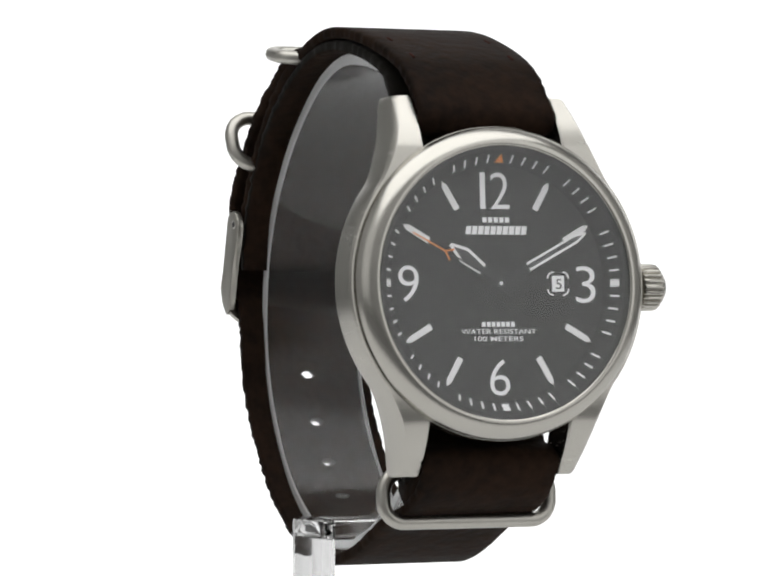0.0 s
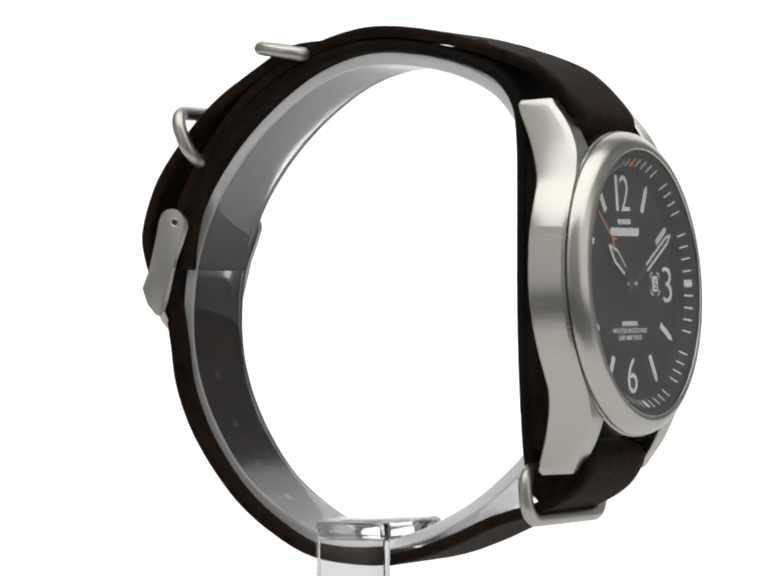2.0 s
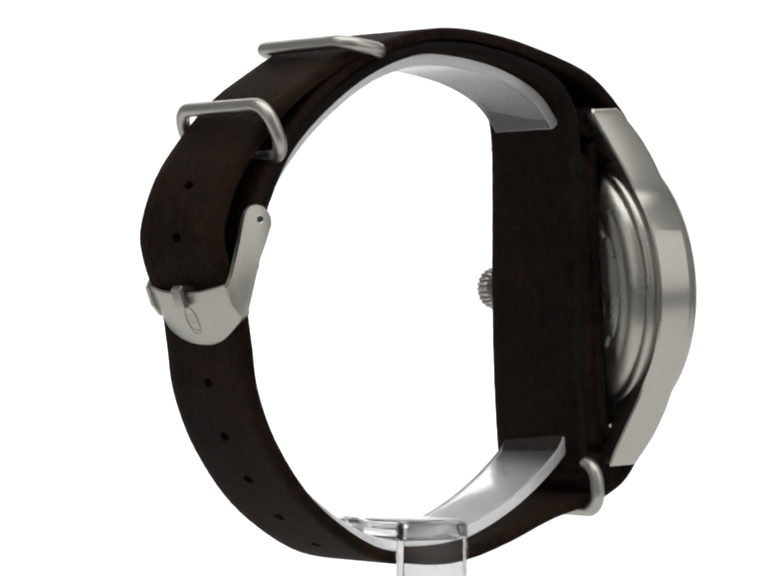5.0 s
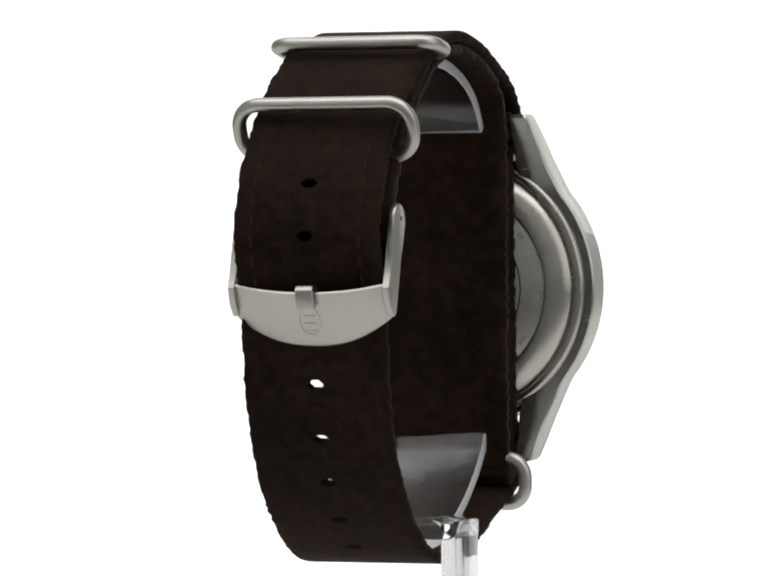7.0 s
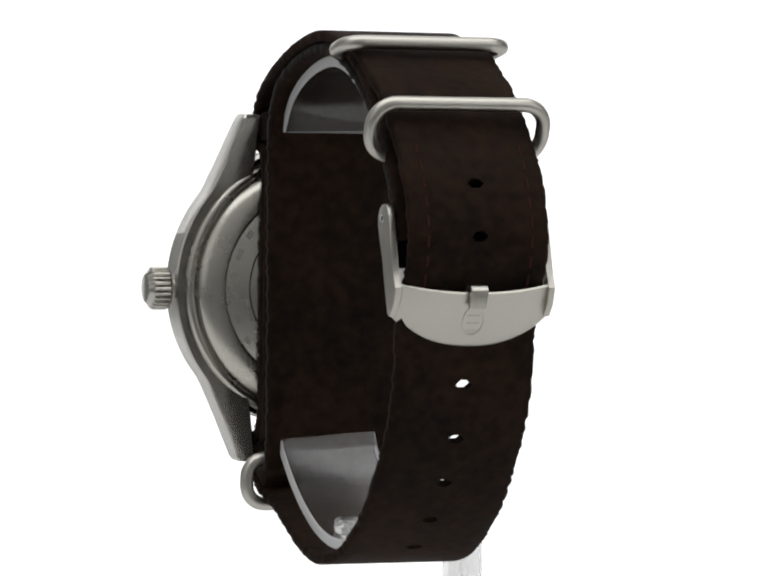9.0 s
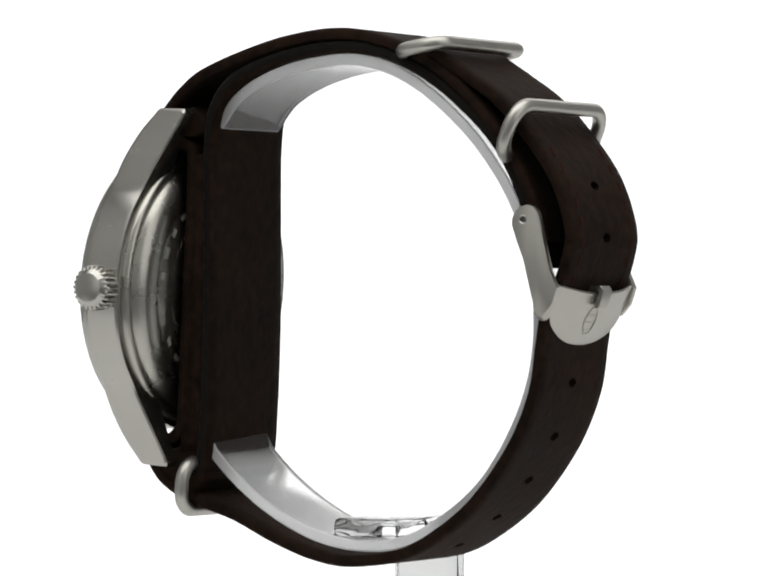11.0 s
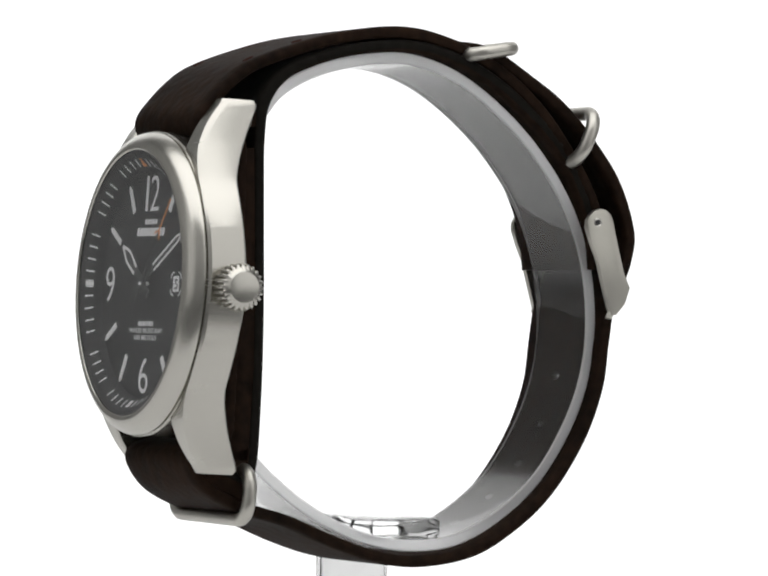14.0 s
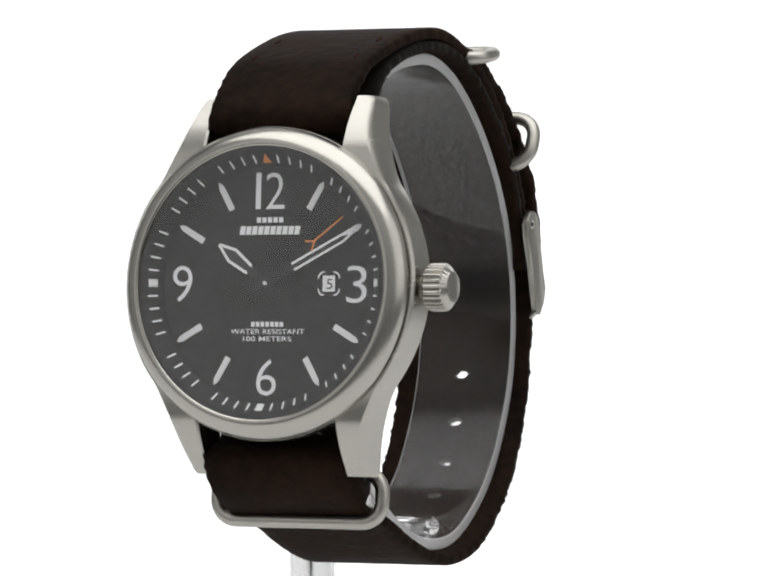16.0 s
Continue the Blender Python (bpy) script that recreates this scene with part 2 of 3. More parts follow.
# ---------------------------------------------------------------- wristwatch
LONG_PATH = [
    (27.36, 7.54), (26.83, 10.04), (25.64, 13.79), (22.35, 19.5), (17.32, 25.79), (10.61, 30.96), 
    (3.0, 33.96), (-3.22, 34.86), (-10.85, 34.03), (-17.88, 32.19), (-23.76, 30.04), (-26.73, 28.09), 
    (-29.2, 25.65), (-30.82, 23.52), (-30.6, 21.9), (-28.5, 21.4), (-26.45, 20.6), (-25.55, 18.37), 
    (-26.35, 0.97), (-27.2, -14.49), (-27.5, -16.7), (-28.9, -18.2), (-30.88, -18.75), (-32.23, -19.52), 
    (-32.04, -21.07), (-29.91, -23.77), (-25.6, -26.09), (-18.92, -28.14), (-12.38, -30.96), (-6.49, -32.91), 
    (-0.6, -33.69), (7.14, -32.61), (13.43, -29.36), (18.8, -24.85), (23.69, -18.11), (26.47, -11.5), 
    (27.43, -5.56), (28.3, -0.75), (30.0, 2.6), (31.15, 5.7), (31.5, 9.35), (29.41, 15.49), 
    (25.46, 21.03), (21.0, 25.68), (16.06, 29.12), (10.6, 32.44), (6.95, 33.58), 
]
LINER_PATH = [
    (-30.11, -20.94), (-27.66, -21.77), (-24.76, -22.68), (-24.2, -20.94), (-23.8, -17.72), (-23.3, -8.69), 
    (-23.08, 0.97), (-23.08, 13.86), (-22.96, 20.94), (-22.18, 25.49), (-19.51, 28.96), (-15.2, 30.96), 
    (-9.9, 32.37), (-3.26, 33.12), (3.05, 32.41), (9.84, 29.58), (16.24, 24.95), (21.45, 19.5), 
    (24.75, 13.12), (25.86, 9.38), (26.3, 6.8), (26.5, 4.2), 
]
ARM_OUTLINE = [
    (24.95, 9.7), (25.02, 10.58), (25.4, 11.34), (26.09, 11.97), (27.04, 12.23), (27.99, 12.04), 
    (28.68, 11.4), (29.0, 10.58), (29.51, 7.93), (30.39, 3.82), (31.53, 1.73), (30.77, -0.42), 
    (29.44, -1.88), (28.87, -1.88), (28.24, -1.05), (27.61, 1.6), (26.79, 5.4), (25.65, 7.8), 
]
FOLD_OUTLINE = [
    (-30.75, -19.97), (-28.63, -19.71), (-25.4, -18.88), (-23.92, -18.36), (-23.86, -23.84), (-25.4, -25.5), 
    (-30.3, -23.1), 
]
PADDING = [(-25.2, 19.2), (-23.7, 19.6), (-23.7, 0.0), (-23.9, -9.0), (-24.6, -20.6), (-27.6, -20.2), (-26.8, -14.0), (-25.7, 0.0)]
UPPER_FOLD = [
    (-29.98, 23.26), (-27.66, 25.2), (-25.4, 25.84), (-23.47, 24.17), (-23.47, 22.36), (-26.05, 21.78), 
]

watch = tagged(new("wristwatch"), "steel wristwatch with charcoal dial and dark brown leather strap", "wristwatch")
X_MID = -0.5
CASE = mm(-0.02, -31.6, 2.08, -3.5, 0, -0.5)


def strap_x(y, z):
    """The strap lies a little askew on its stand."""
    if z < 0:
        return float(np.interp(y, [-20, 0, 20, 26, 31], [-0.1, 0.6, 0.2, -0.2, -0.5]))
    return float(np.interp(y, [-20, 0, 31], [-0.1, -0.3, -0.6]))


def table(rows, z):
    return float(np.mean([np.interp(abs(z + d), [r[0] for r in rows], [r[1] for r in rows]) for d in (-1.0, -0.5, 0, 0.5, 1.0)]))


LUG_FRONT = [(0, -2.65), (11, -2.7), (14, -2.4), (16.2, -1.95), (17.6, -1.5), (18.8, -1.0), (20.6, -0.1), (22.5, 1.35), (23.7, 2.35)]
LUG_BACK = [(0, 2.1), (10, 2.1), (13.2, 2.3), (15, 2.75), (16.9, 3.4), (18.6, 4.05), (20.5, 4.85), (22.4, 5.75), (23.7, 6.1)]


def side_x(z):
    z = abs(z)
    if z < 12.5:
        return math.sqrt(20.1 ** 2 - z * z)
    return float(np.interp(z, [12.5, 13.6, 15, 16.5, 18, 19.5, 21, 22.5, 23.3, 23.7], [15.74, 15.15, 14.55, 13.95, 13.4, 12.95, 12.55, 12.2, 12.0, 11.7]))


def case_middle():
    bm = lathe([(0, -1.9), (17.3, -1.9), (17.3, -2.6), (19.3, -2.6), (19.5, -2.4), (19.5, 1.55), (19.2, 1.85), (0, 1.85)], 96)
    zs = np.linspace(-23.7, 23.7, 97)
    for sign in (1, -1):
        sections = []
        for z in zs:
            end = max(0.0, abs(z) - 23.2) * 0.6
            e = 0.24
            xi = max(9.5, math.sqrt(max(0.0, 17.6 ** 2 - z * z)))
            c = float(np.interp(abs(z), [12, 17], [0, 1]))
            xo, f, b = side_x(z), table(LUG_FRONT, z) + end * 0.4, table(LUG_BACK, z) - end
            sec = [(xi, f - 0.15 - 0.5 * c), (xi + e, f - 0.3 - 0.6 * c), (xo - e - 0.35 * c, f - 0.3 - 0.45 * c), (xo - 0.06, f - 0.08 * c), (xo, f + 0.12), (xo, b - e), (xo - e, b), (xi + e, b), (xi, b - e)]
            sections.append([(sign * x, y, z) for x, y in sec])
        half = loft(sections)
        me = bpy.data.meshes.new("half")
        half.to_mesh(me)
        half.free()
        bm.from_mesh(me)
        bpy.data.meshes.remove(me)
    return bm


case = part("case", case_middle(), STEEL, watch, "brushed steel case with four lugs", at=CASE, smooth=25)
part("bezel", lathe([(17.3, -4.18), (17.3, -5.2), (17.0, -5.24), (17.05, -5.33), (17.3, -5.40), (17.65, -5.36), (18.1, -5.16), (18.55, -4.80), (19.05, -4.28),
                     (19.32, -3.82), (19.45, -3.40), (19.48, -3.16), (19.25, -3.06), (19.25, -2.96), (19.56, -2.88), (19.6, -2.72), (17.6, -2.72), (17.6, -4.18)], 144, True),
     SATIN, watch, "rounded satin steel bezel", at=CASE, smooth=50)
crystal = part("crystal", lathe([(0, -5.36), (9, -5.31), (17.0, -5.20), (17.25, -5.19), (17.25, -4.82), (0, -4.82)], 96),
     GLASS, watch, "clear flat mineral crystal", at=CASE)
crystal.visible_shadow = False
back = part("case_back", lathe([(0, 5.1), (13.3, 5.1), (13.45, 5.0), (13.65, 5.0), (13.8, 5.1), (14.8, 4.98), (15.8, 4.65), (16.6, 4.15), (17.1, 3.6), (17.25, 3.3), (17.4, 3.3),
                                (17.55, 3.55), (17.9, 3.75), (18.3, 3.7), (18.6, 3.45), (18.75, 3.1), (18.8, 2.7), (0, 2.7)], 112), BACKSTEEL, watch, "stepped steel case back", at=CASE @ mm(0, -0.85, 0), smooth=40)
# engraved marks round the case back, unreadable
for k in range(26):
    a = 360 / 26 * k
    if k % 7 == 0:
        continue
    part("engraved_mark", box(-0.45 - 0.2 * (k % 3), 0.45 + 0.2 * (k % 2), 5.09, 5.125, 12.25, 12.95), ETCHED, back, at=pose(0, 0, 0, 0, a, 0))
part("engraved_ring", lathe([(10.1, 5.09), (10.1, 5.12), (10.3, 5.12), (10.3, 5.09)], 72, True), POLISHED, back)


def crown_mesh():
    sections = []
    teeth = 24
    for x, r, k in ((20.6, 2.3, 0), (20.75, 2.75, 0.6), (21.1, 2.98, 1), (22.9, 2.98, 1), (23.2, 2.8, 0.6), (23.35, 2.45, 0), (23.9, 1.95, 0), (23.95, 1.8, 0)):
        ring = []
        for i in range(teeth * 6):
            a = 2 * math.pi * i / (teeth * 6)
            d = (0.0, 0.0, -0.1, -0.45, -0.45, -0.1)[i % 6] * k
            ring.append((x, (r + d) * math.cos(a), (r + d) * math.sin(a)))
        sections.append(ring)
    return loft(sections)


crown = part("crown", crown_mesh(), SATIN, watch, "fluted steel crown", at=CASE @ mm(0, 0.3, -0.3), smooth=25)
part("stem", rod((19.0, 0, 0), (20.7, 0, 0), 1.45), WIRE, crown, "short crown stem")

# ---- dial
Y_DIAL = -2.35
Y_HANDS = -2.75  # the hands float above the dial
dial = part("dial", lathe([(0, Y_DIAL), (16.0, Y_DIAL), (17.0, Y_DIAL - 0.05), (17.0, Y_DIAL + 0.4), (0, Y_DIAL + 0.4)], 96), DIAL, watch,
            "matte charcoal dial with white numerals", at=CASE)
part("rehaut", lathe([(14.62, Y_DIAL - 0.01), (14.95, -3.5), (15.95, -4.4), (16.4, -4.75), (17.2, -4.78), (17.2, Y_DIAL - 0.01)], 96, True), DIAL, watch, "charcoal sloping chapter ring with white minute ticks", at=CASE)
FACE = Y_DIAL - 0.005
for text, x, z, w, h in (("2", 0.6, 11.55, 2.6, 4.55), ("3", 12.1, -0.1, 2.75, 4.6), ("6", 0, -11.65, 2.75, 4.5), ("9", -12.05, 0, 2.75, 4.5)):
    lettering("numeral", text, h, PAINT, dial, mm(x, FACE, z), width=w, weight=-0.008)


part("numeral", box(-2.1, -1.4, FACE - 0.03, FACE, 9.28, 13.82), PAINT, dial)


def marker_mesh():
    return prism([(-0.42, 10.6), (0.42, 10.6), (0.40, 13.9), (0.0, 14.6), (-0.40, 13.9)], FACE - 0.12, FACE, 0.05, 1)


first = None
for k in (1, 2, 4, 5, 7, 8, 10, 11):
    if first is None:
        first = part("hour_marker", marker_mesh(), LUME, dial, at=pose(0, 0, 0, 0, 30 * k, 0))
    else:
        ob = new("hour_marker", first.data)
        ob.parent, ob.matrix_basis = dial, pose(0, 0, 0, 0, 30 * k, 0)


def on_ring(bm):
    """Leans flat marks on to the sloping ring: what lies at radius r moves forward with it."""
    for v in bm.verts:
        v.co.y += -1.15 - (v.co.z - 14.95) * 0.9
    return bm


tick = None
for k in range(60):
    if k % 5 == 0 and k % 15 != 0:
        continue
    at = pose(0, 0, 0, 0, 6 * k, 0)
    if k == 0:
        part("triangle", on_ring(prism([(-0.62, 14.95), (0.62, 14.95), (0, 16.0)], FACE - 0.06, FACE)), ORANGE, dial, "small orange triangle", at=at)
    elif k % 15 == 0:
        part("square_mark", on_ring(box(-0.32, 0.32, FACE - 0.06, FACE, 14.97, 15.85)), LUME, dial, at=at)
        for s in (-1, 1):
            part("square_border", on_ring(box(s * 0.42 - 0.06, s * 0.42 + 0.06, FACE - 0.05, FACE, 14.97, 15.85)), PAINT, dial, at=at)
    elif tick is None:
        tick = part("minute_tick", on_ring(box(-0.115, 0.115, FACE - 0.03, FACE, 14.97, 15.92)), PAINT, dial, at=at)
    else:
        ob = new("minute_tick", tick.data)
        ob.parent, ob.matrix_basis = dial, at
# maker's mark and model name as plain bars
for k in range(5):
    part("maker_bar", box(-1.87 + k * 0.77, -1.30 + k * 0.77, FACE - 0.02, FACE, 7.6, 8.25), PAINT, dial)
for k in range(10):
    x = -4.25 + k * 0.84
    part("model_bar", prism([(x, 6.1), (x + 0.70, 6.1), (x + 0.90, 7.15), (x + 0.20, 7.15)], FACE - 0.02, FACE), PAINT, dial)
for k in range(7):
    part("light_bar", box(-2.28 + k * 0.66, -1.78 + k * 0.66, FACE - 0.02, FACE, -5.35, -4.75), PAINT, dial)
lettering("water_text", "WATER RESISTANT", 0.62, PAINT, dial, mm(0, FACE, -5.95), width=10.2, depth=0.02, weight=0.004)
lettering("depth_text", "100 METERS", 0.62, PAINT, dial, mm(0, FACE, -6.85), width=6.7, depth=0.02, weight=0.004)
# date window with its four curved brackets
part("date_disc", box(7.45, 9.15, FACE - 0.012, FACE, -1.0, 1.0), PAINT, dial, "white date window")
lettering("date_numeral", "5", 1.25, BLACK, dial, mm(8.4, FACE - 0.014, -0.05), width=0.8, depth=0.02)
for a in (45, 135, 225, 315):
    pts = []
    for r in (1.55, 1.38):
        arc = [(8.3 + r * math.copysign(abs(math.cos(u)) ** 0.55, math.cos(u)), r * math.copysign(abs(math.sin(u)) ** 0.55, math.sin(u)))
               for u in (radians(a - 33 + 66 * i / 10) for i in range(11))]
        pts += arc if r > 1.5 else arc[::-1]
    part("date_bracket", prism(pts, FACE - 0.02, FACE), PAINT, dial)


# ---- pointers
def outline_strip(path, w):
    """A flat line of width w along an (x, z) path."""
    p = [Vector(q) for q in path]
    left, right = [], []
    for i, q in enumerate(p):
        t = (p[min(i + 1, len(p) - 1)] - p[max(i - 1, 0)]).normalized()
        n = Vector((-t.y, t.x)) * w / 2
        left.append(tuple(q + n)), right.append(tuple(q - n))
    return left + right[::-1]


def pointer(name, degrees, y, shape, lines, w, label):
    at = CASE @ pose(0, 0, 0, 0, degrees, 0)
    ob = part(name, prism(shape, y - 0.12, y), DARKHAND, watch, label, at=at)
    for path in lines:
        part("lume_line", prism(outline_strip(path, w), y - 0.16, y - 0.122), LUME, ob)
    return ob


pointer("hour_hand", 306, Y_HANDS - 0.25, [(-0.5, -2.2), (0.5, -2.2), (0.5, 2.8), (0.85, 6.0), (0, 8.4), (-0.85, 6.0), (-0.5, 2.8)],
        [[(-0.55, 2.9), (-0.85, 5.9), (-0.02, 8.2)], [(0.55, 2.9), (0.85, 5.9), (0.02, 8.2)]], 0.38, "dark hour hand with pale outlined tip")
pointer("minute_hand", 62, Y_HANDS - 0.45, [(-0.45, -2.5), (0.45, -2.5), (0.42, 12.0), (0, 13.6), (-0.42, 12.0)],
        [[(-0.42, 4.3), (-0.42, 11.8), (0, 13.4)], [(0.42, 4.3), (0.42, 11.8), (0, 13.4)]], 0.30, "dark minute hand with pale outlined edges")
second = part("second_hand", prism([(-0.12, -3.6), (0.12, -3.6), (0.10, 8.3), (-0.10, 8.3)], Y_HANDS - 0.68, Y_HANDS - 0.6), DARKHAND, watch,
              "thin second hand, orange at the tip", at=CASE)
part("orange_tip", prism([(-0.10, 8.3), (0.10, 8.3), (0.07, 13.3), (-0.07, 13.3)], Y_HANDS - 0.70, Y_HANDS - 0.6), ORANGE, second, "orange tip")
for s in (1, -1):
    part("orange_fork", prism(outline_strip([(0, 8.45), (s * 0.75, 7.45)], 0.2), Y_HANDS - 0.70, Y_HANDS - 0.6), ORANGE, second)
part("hub", lathe([(0, Y_HANDS - 0.78), (0.22, Y_HANDS - 0.76), (0.26, Y_HANDS - 0.6), (0.26, Y_DIAL)], 20), PAINT, watch, "tiny pale centre pin", at=CASE)
for s in (1, -1):
    part("spring_bar", rod((-9.8, 2.6, s * 21.3), (9.8, 2.6, s * 21.3), 0.45), WIRE, watch, at=CASE)

# ---- strap
HALF = 9.4
long_st = spline(LONG_PATH, 0.6)
N = len(long_st)
HOLES = [(26.4, -10.5, N // 2, N), (23.8, -16.6, N // 2, N), (20.4, -22.2, N // 2, N), (15.5, -27.0, N // 2, N), (10.0, -30.0, N // 2, N),
         (30.6, 14.6, N - 70, N), (31.2, 8.3, N - 70, N)]
bm, long_n = strip(long_st, HALF, 1.5, HOLES, taper_end=5.0, seed=3)
strap = part("strap", bm, [LEATHER, LEATHER], watch, "dark brown leather strap with punched holes", smooth=60)
bm, liner_n = strip(spline(LINER_PATH, 0.6), HALF - 0.1, 1.5, seed=5)
liner = part("strap_liner", bm, [LEATHER, LINING], watch, "second leather layer behind the case", smooth=60)
for outline, mid, what in ((FOLD_OUTLINE, (-25, -24), "folded leather held by the lower ring"), (UPPER_FOLD, (-26, 23), "folded leather behind the upper lugs"),
                           (PADDING, (-25, 0), "dark leather layer between strap and liner")):
    fold = loft([[(x + strap_x(*mid), y + 0.045 * x, z) for y, z in outline] for x in (0.25 - HALF, HALF - 0.25)])
    bmesh.ops.bevel(fold, geom=fold.edges[:], offset=0.2, segments=2, affect="EDGES", profile=0.5)
    part("folded_end", fold, LEATHER, watch, what, smooth=50)


def stitch_mesh():
    return rod((0, 0, -0.72), (0, 0, 0.72), 0.17, 6)


stitch = None
total = 0
sides = long_st + long_n * -0.77
other = long_st + long_n * 0.77
centre = np.array([-2.0, 0.0])
for i in range(8, N - 8, 4):
    p, q = sides[i], other[i]
    c = p if np.hypot(*(p - centre)) > np.hypot(*(q - centre)) else q
    y, z = long_st[i]
    tail = i > N - 75
    if y < -24 or (z < 0 and not tail):
        continue
    if not tail and (i % 3 or y > -12):
        continue
    if tail and (z > 20 or z < 2):
        continue
    d = long_st[i + 1] - long_st[i - 1]
    for s in (-1, 1):
        if total > 250:
            break
        total += 1
        at = Matrix.Translation(Vector((strap_x(*c) + s * 7.0, c[0] + 0.045 * s * 7.0, c[1])) * MM) @ pose(0, 0, 0, math.degrees(math.atan2(-d[0], d[1])), 0, 0)
        if stitch is None:
            stitch = part("stitch", stitch_mesh(), THREAD, strap, "reddish thread stitch", at=at)
        else:
            ob = new("stitch", stitch.data)
            ob.parent, ob.matrix_basis = strap, at

# ---- rings on the strap
def ring_at(name, y0, z0, y1, z1, width, corner, label):
    """A wire ring whose short side runs from (y0, z0) to (y1, z1)."""
    h = math.hypot(y1 - y0, z1 - z0)
    tilt = math.degrees(math.atan2(-(y1 - y0), z1 - z0))
    return part(name, wire_ring(width, h, 0.92, corner), WIRE, watch, label,
                at=mm(strap_x((y0 + y1) / 2, z0), (y0 + y1) / 2, (z0 + z1) / 2, tilt, 0, 0), smooth=60)


ring_at("strap_ring", -25.5, -28.6, -24.8, -20.5, 24.8, 2.6, "rounded steel ring at the lower strap end")
ring_at("keeper_ring", 6.6, 32.0, 14.9, 33.3, 23.6, 2.4, "rounded steel keeper ring")
ring_at("keeper_ring", 22.6, 17.5, 26.1, 25.7, 24.9, 3.0, "rounded steel keeper ring")

# ---- buckle
buckle = tagged(new("buckle"), "matte steel buckle")
buckle.parent = watch
buckle.matrix_basis = mm(0, -0.5, 0)


def buckle_plate():
    sections = []
    for x in np.linspace(-10.6, 10.6, 41):
        u = abs(x) / 10.6
        top, bot = 1.15 + 1.25 * u ** 2.2, -5.6 + 3.9 * u ** 2.4
        sec = []
        edge = 0.25
        inset = 0.0 if u < 0.97 else 0.25
        for z, off in ((top - inset, 0), (top - edge, 0.30), (bot + edge, 0.30), (bot + inset, 0), (bot + edge, -0.8), (top - edge, -0.8)):
            y = 31.9 + (z - 1.3) * 0.47 + off - 1.7 * u ** 4
            sec.append((x + X_MID, y, z))
        sections.append(sec)
    return loft(sections)


plate = part("front_plate", buckle_plate(), BUCKLE, buckle, "curved steel buckle plate", smooth=40)
for s in (-1, 1):
    outline = [(y, z) for y, z in ARM_OUTLINE]
    bm = loft([[(X_MID + s * 9.85, y, z) for y, z in outline], [(X_MID + s * 10.7, y, z) for y, z in outline]])
    bmesh.ops.bevel(bm, geom=[e for e in bm.edges if abs(e.verts[0].co.x - e.verts[1].co.x) < 1e-4], offset=0.14, segments=2, affect="EDGES", profile=0.5)
    part("arm", bm, BUCKLE, buckle, smooth=40)
    part("pivot_pin", lathe([(0.38, -0.02), (0.46, 0.05), (0.58, 0.0), (0.58, -0.2), (0.38, -0.2)], 20, True), POLISHED, buckle,
         at=mm(X_MID + s * 10.7, 26.6, 10.4, 0, 0, -90 * s))
    # solid black disc, colour standing in for the shade inside the pin
    part("pivot_hole_shade", lathe([(0, 0.03), (0.37, 0.03), (0.37, -0.1), (0, -0.1)], 16), BLACK, buckle, at=mm(X_MID + s * 10.7, 26.6, 10.4, 0, 0, -90 * s))
part("cross_bar", rod((X_MID - 10.2, 26.9, 10.4), (X_MID + 10.2, 26.9, 10.4), 0.5), WIRE, buckle)
tang = loft([[(X_MID - 1.15, y, z), (X_MID + 1.15, y, z), (X_MID + 1.15, y2, z2), (X_MID - 1.15, y2, z2)]
             for y, z, y2, z2 in ((29.9, 1.25, 29.3, 1.95), (31.4, 1.3, 31.6, 2.0), (32.05, 1.3, 32.6, 2.0), (32.35, 1.1, 33.1, 1.35), (31.55, -0.75, 32.25, -0.9))])
bmesh.ops.bevel(tang, geom=tang.edges[:], offset=0.08, segments=1, affect="EDGES")
part("tang", tang, BUCKLE, buckle, "small bent steel tang", smooth=30)
EMB = mm(X_MID, 30.40, -2.45, 25.2, 0, 180) @ Matrix.Diagonal((1.05, 1, 1.45, 1))
part("emblem", lathe([(1.25, 0.0), (1.25, -0.1), (1.4, -0.1), (1.4, 0.0)], 36, True), BUCKLE, buckle, "stamped round emblem", at=EMB)
for z in (-1.0, -0.3, 0.4):
    part("emblem_bar", box(-0.75, 0.75, -0.09, 0.0, z, z + 0.16), BUCKLE, buckle, at=EMB)

# ---------------------------------------------------------------- display stand
stand = tagged(new("display_stand"), "clear acrylic cuff on an upright post holding the watch", "display stand")


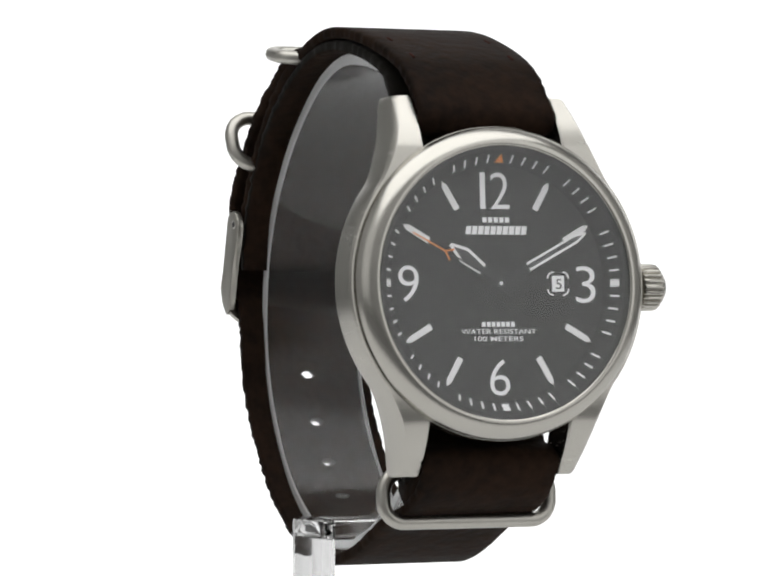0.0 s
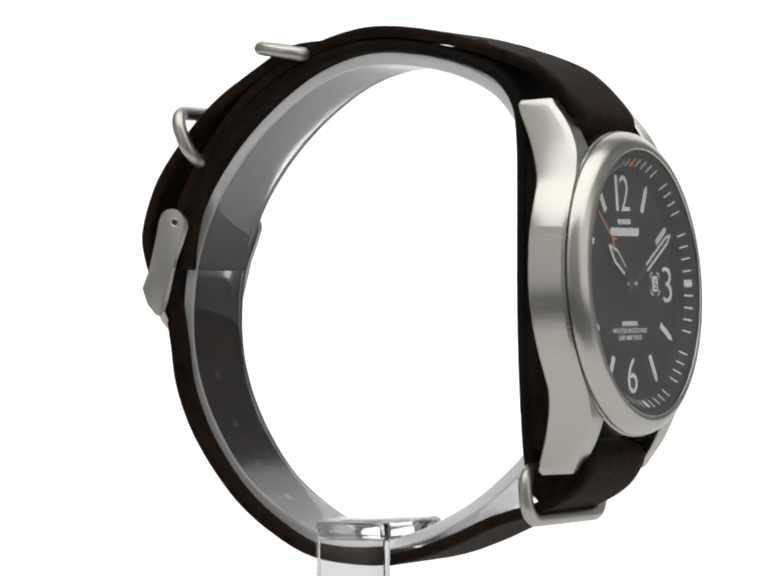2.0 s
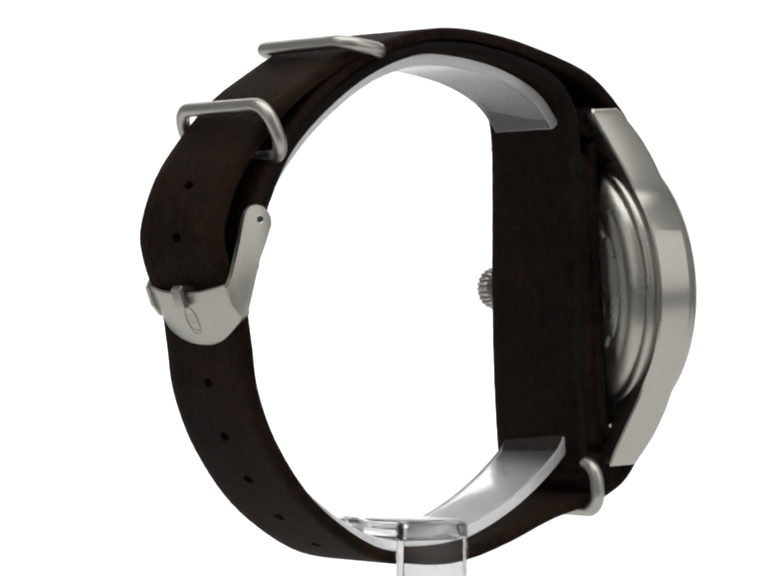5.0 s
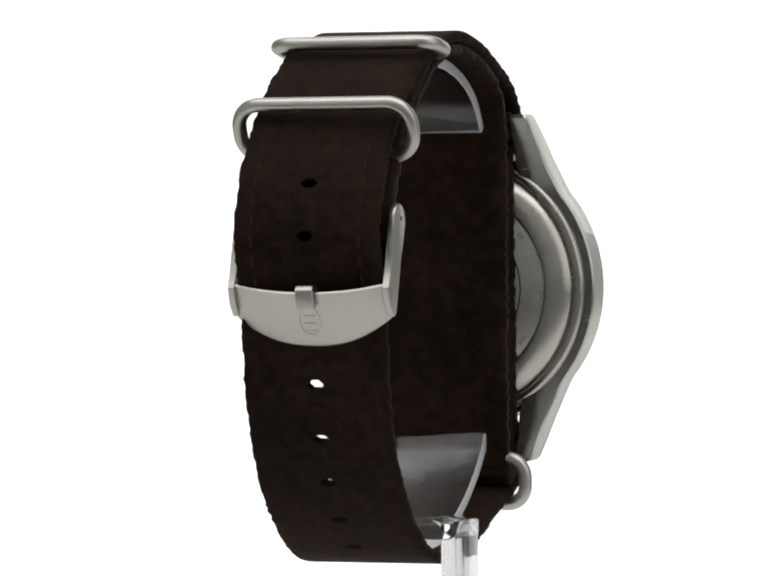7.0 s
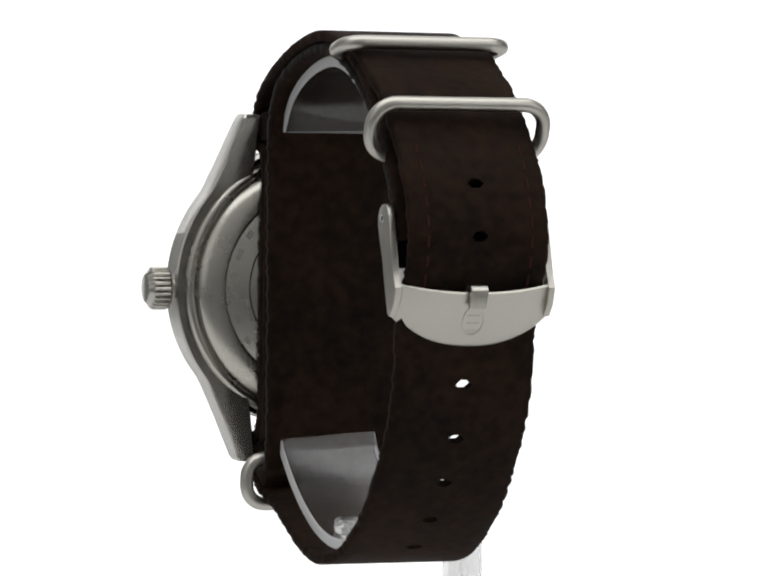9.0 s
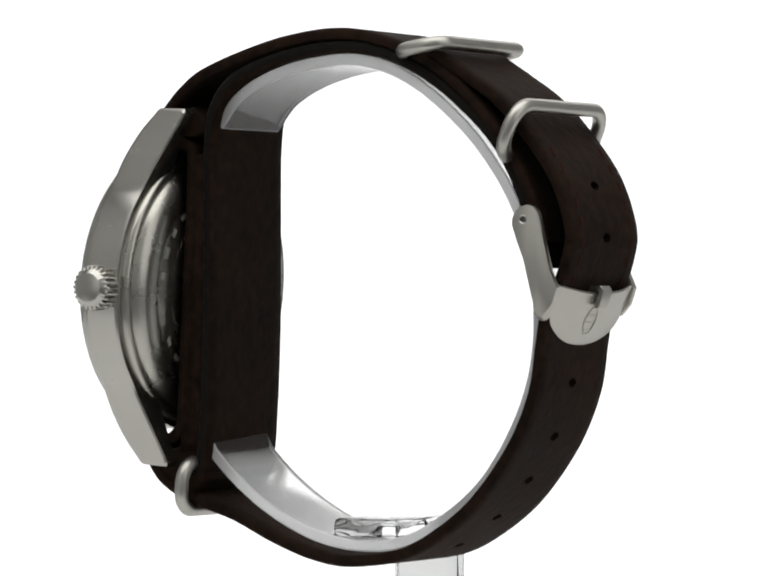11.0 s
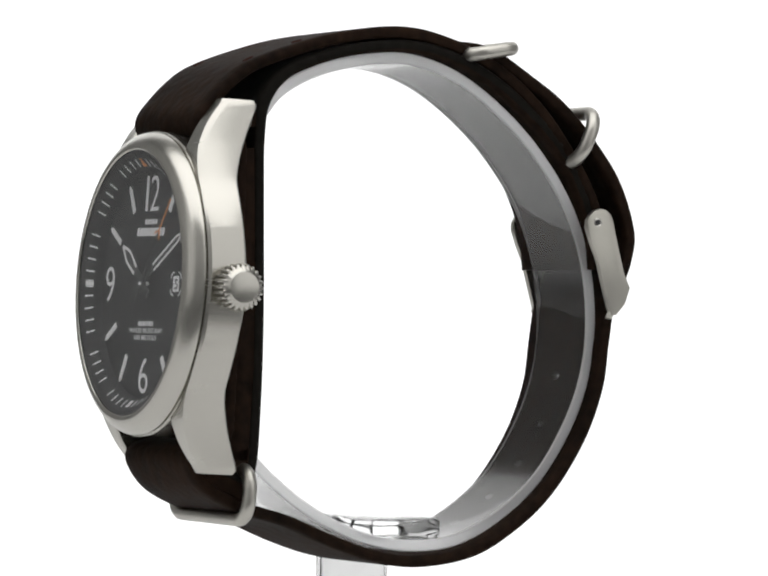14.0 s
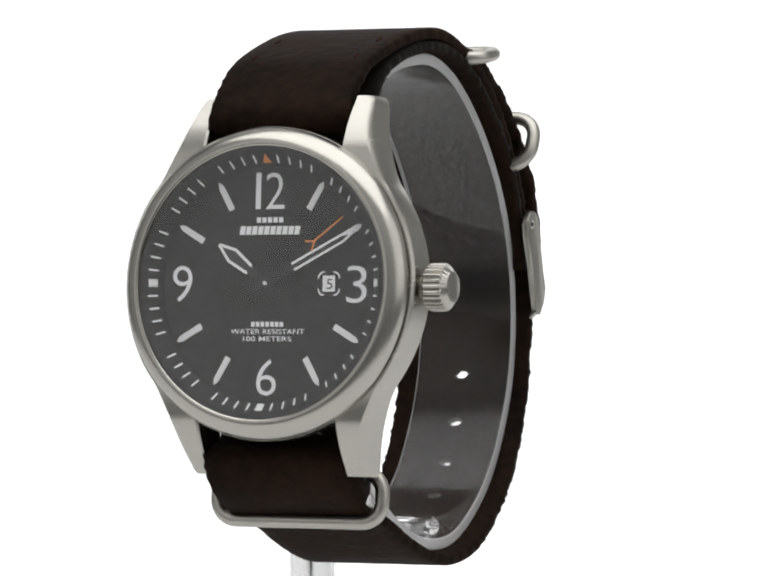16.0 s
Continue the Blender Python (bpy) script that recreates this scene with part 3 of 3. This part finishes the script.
def cuff_mesh():
    st = spline(CUFF_PATH, 1.0)
    tang = np.gradient(st, axis=0)
    tang /= np.hypot(tang[:, 0], tang[:, 1])[:, None]
    nrm = np.stack([-tang[:, 1], tang[:, 0]], 1)
    w, t, e = 6.9, 0.75, 0.2
    sections = []
    for p, n in zip(st, nrm):
        sec = []
        for x, o in ((-w, -t + e), (-w + e, -t), (w - e, -t), (w, -t + e), (w, t - e), (w - e, t), (-w + e, t), (-w, t - e)):
            c = p * 1.009 + n * o
            sec.append((x + X_MID + 0.9, c[0], c[1]))
        sections.append(sec)
    bm = loft(sections)
    for k, f in enumerate(bm.faces):
        if k >= 8 * (len(sections) - 1) or k % 8 in (2, 3, 4, 6, 7, 0):
            f.material_index = 1
    return bm


CUFF_PATH = [(-21.8, 23.1), (-18.6, 26.8), (-13.2, 29.5), (-6.4, 31.0), (0.0, 31.1), (6.35, 29.1), (12.44, 25.1), (18.15, 19.6),
             (22.8, 12.8), (25.6, 5.2), (26.4, -3.1), (25.4, -10.3), (22.6, -17.0), (18.24, -23.3), (12.44, -28.0), (6.35, -30.9),
             (0.0, -31.5), (-6.4, -30.5), (-12.7, -27.8), (-18.0, -24.3), (-22.3, -20.4), (-23.7, -18.2)]
cuff = part("cuff", cuff_mesh(), [ACRYLIC, FROST], stand, "clear open acrylic cuff", smooth=40)
tongue = part("tongue", box(-11.2, 6.0, -5.2, 5.2, -31.0, -28.3, 1.0, 3), CLEAR, stand, "clear rounded support tongue")
post = part("post", box(-11.5, -9.3, -5.0, 5.0, GROUND_Z / MM, -28.4, 0.5, 2), CLEAR, stand, "clear flat acrylic post")
for clear in (cuff, tongue, post):
    clear.visible_shadow = False


# ---------------------------------------------------------------- moves
def motions():
    rows = [(t, pose(x * MM, 0, 0, 0, 0, a)) for t, a, x in TURN]
    walk(watch, rows)
    walk(stand, rows)
    ticks = [(0.0, CASE @ pose(0, 0, 0, 0, 298, 0))]
    k = 0
    while 0.28 + 0.857 * k < 15.9:
        t = 0.28 + 0.857 * k
        ticks.append((t - 0.035, CASE @ pose(0, 0, 0, 0, 298 + 6 * k, 0)))
        ticks.append((t + 0.035, CASE @ pose(0, 0, 0, 0, 304 + 6 * k, 0)))
        k += 1
    ticks.append((16.0, CASE @ pose(0, 0, 0, 0, 298 + 6 * k, 0)))
    walk(second, ticks)


motions()
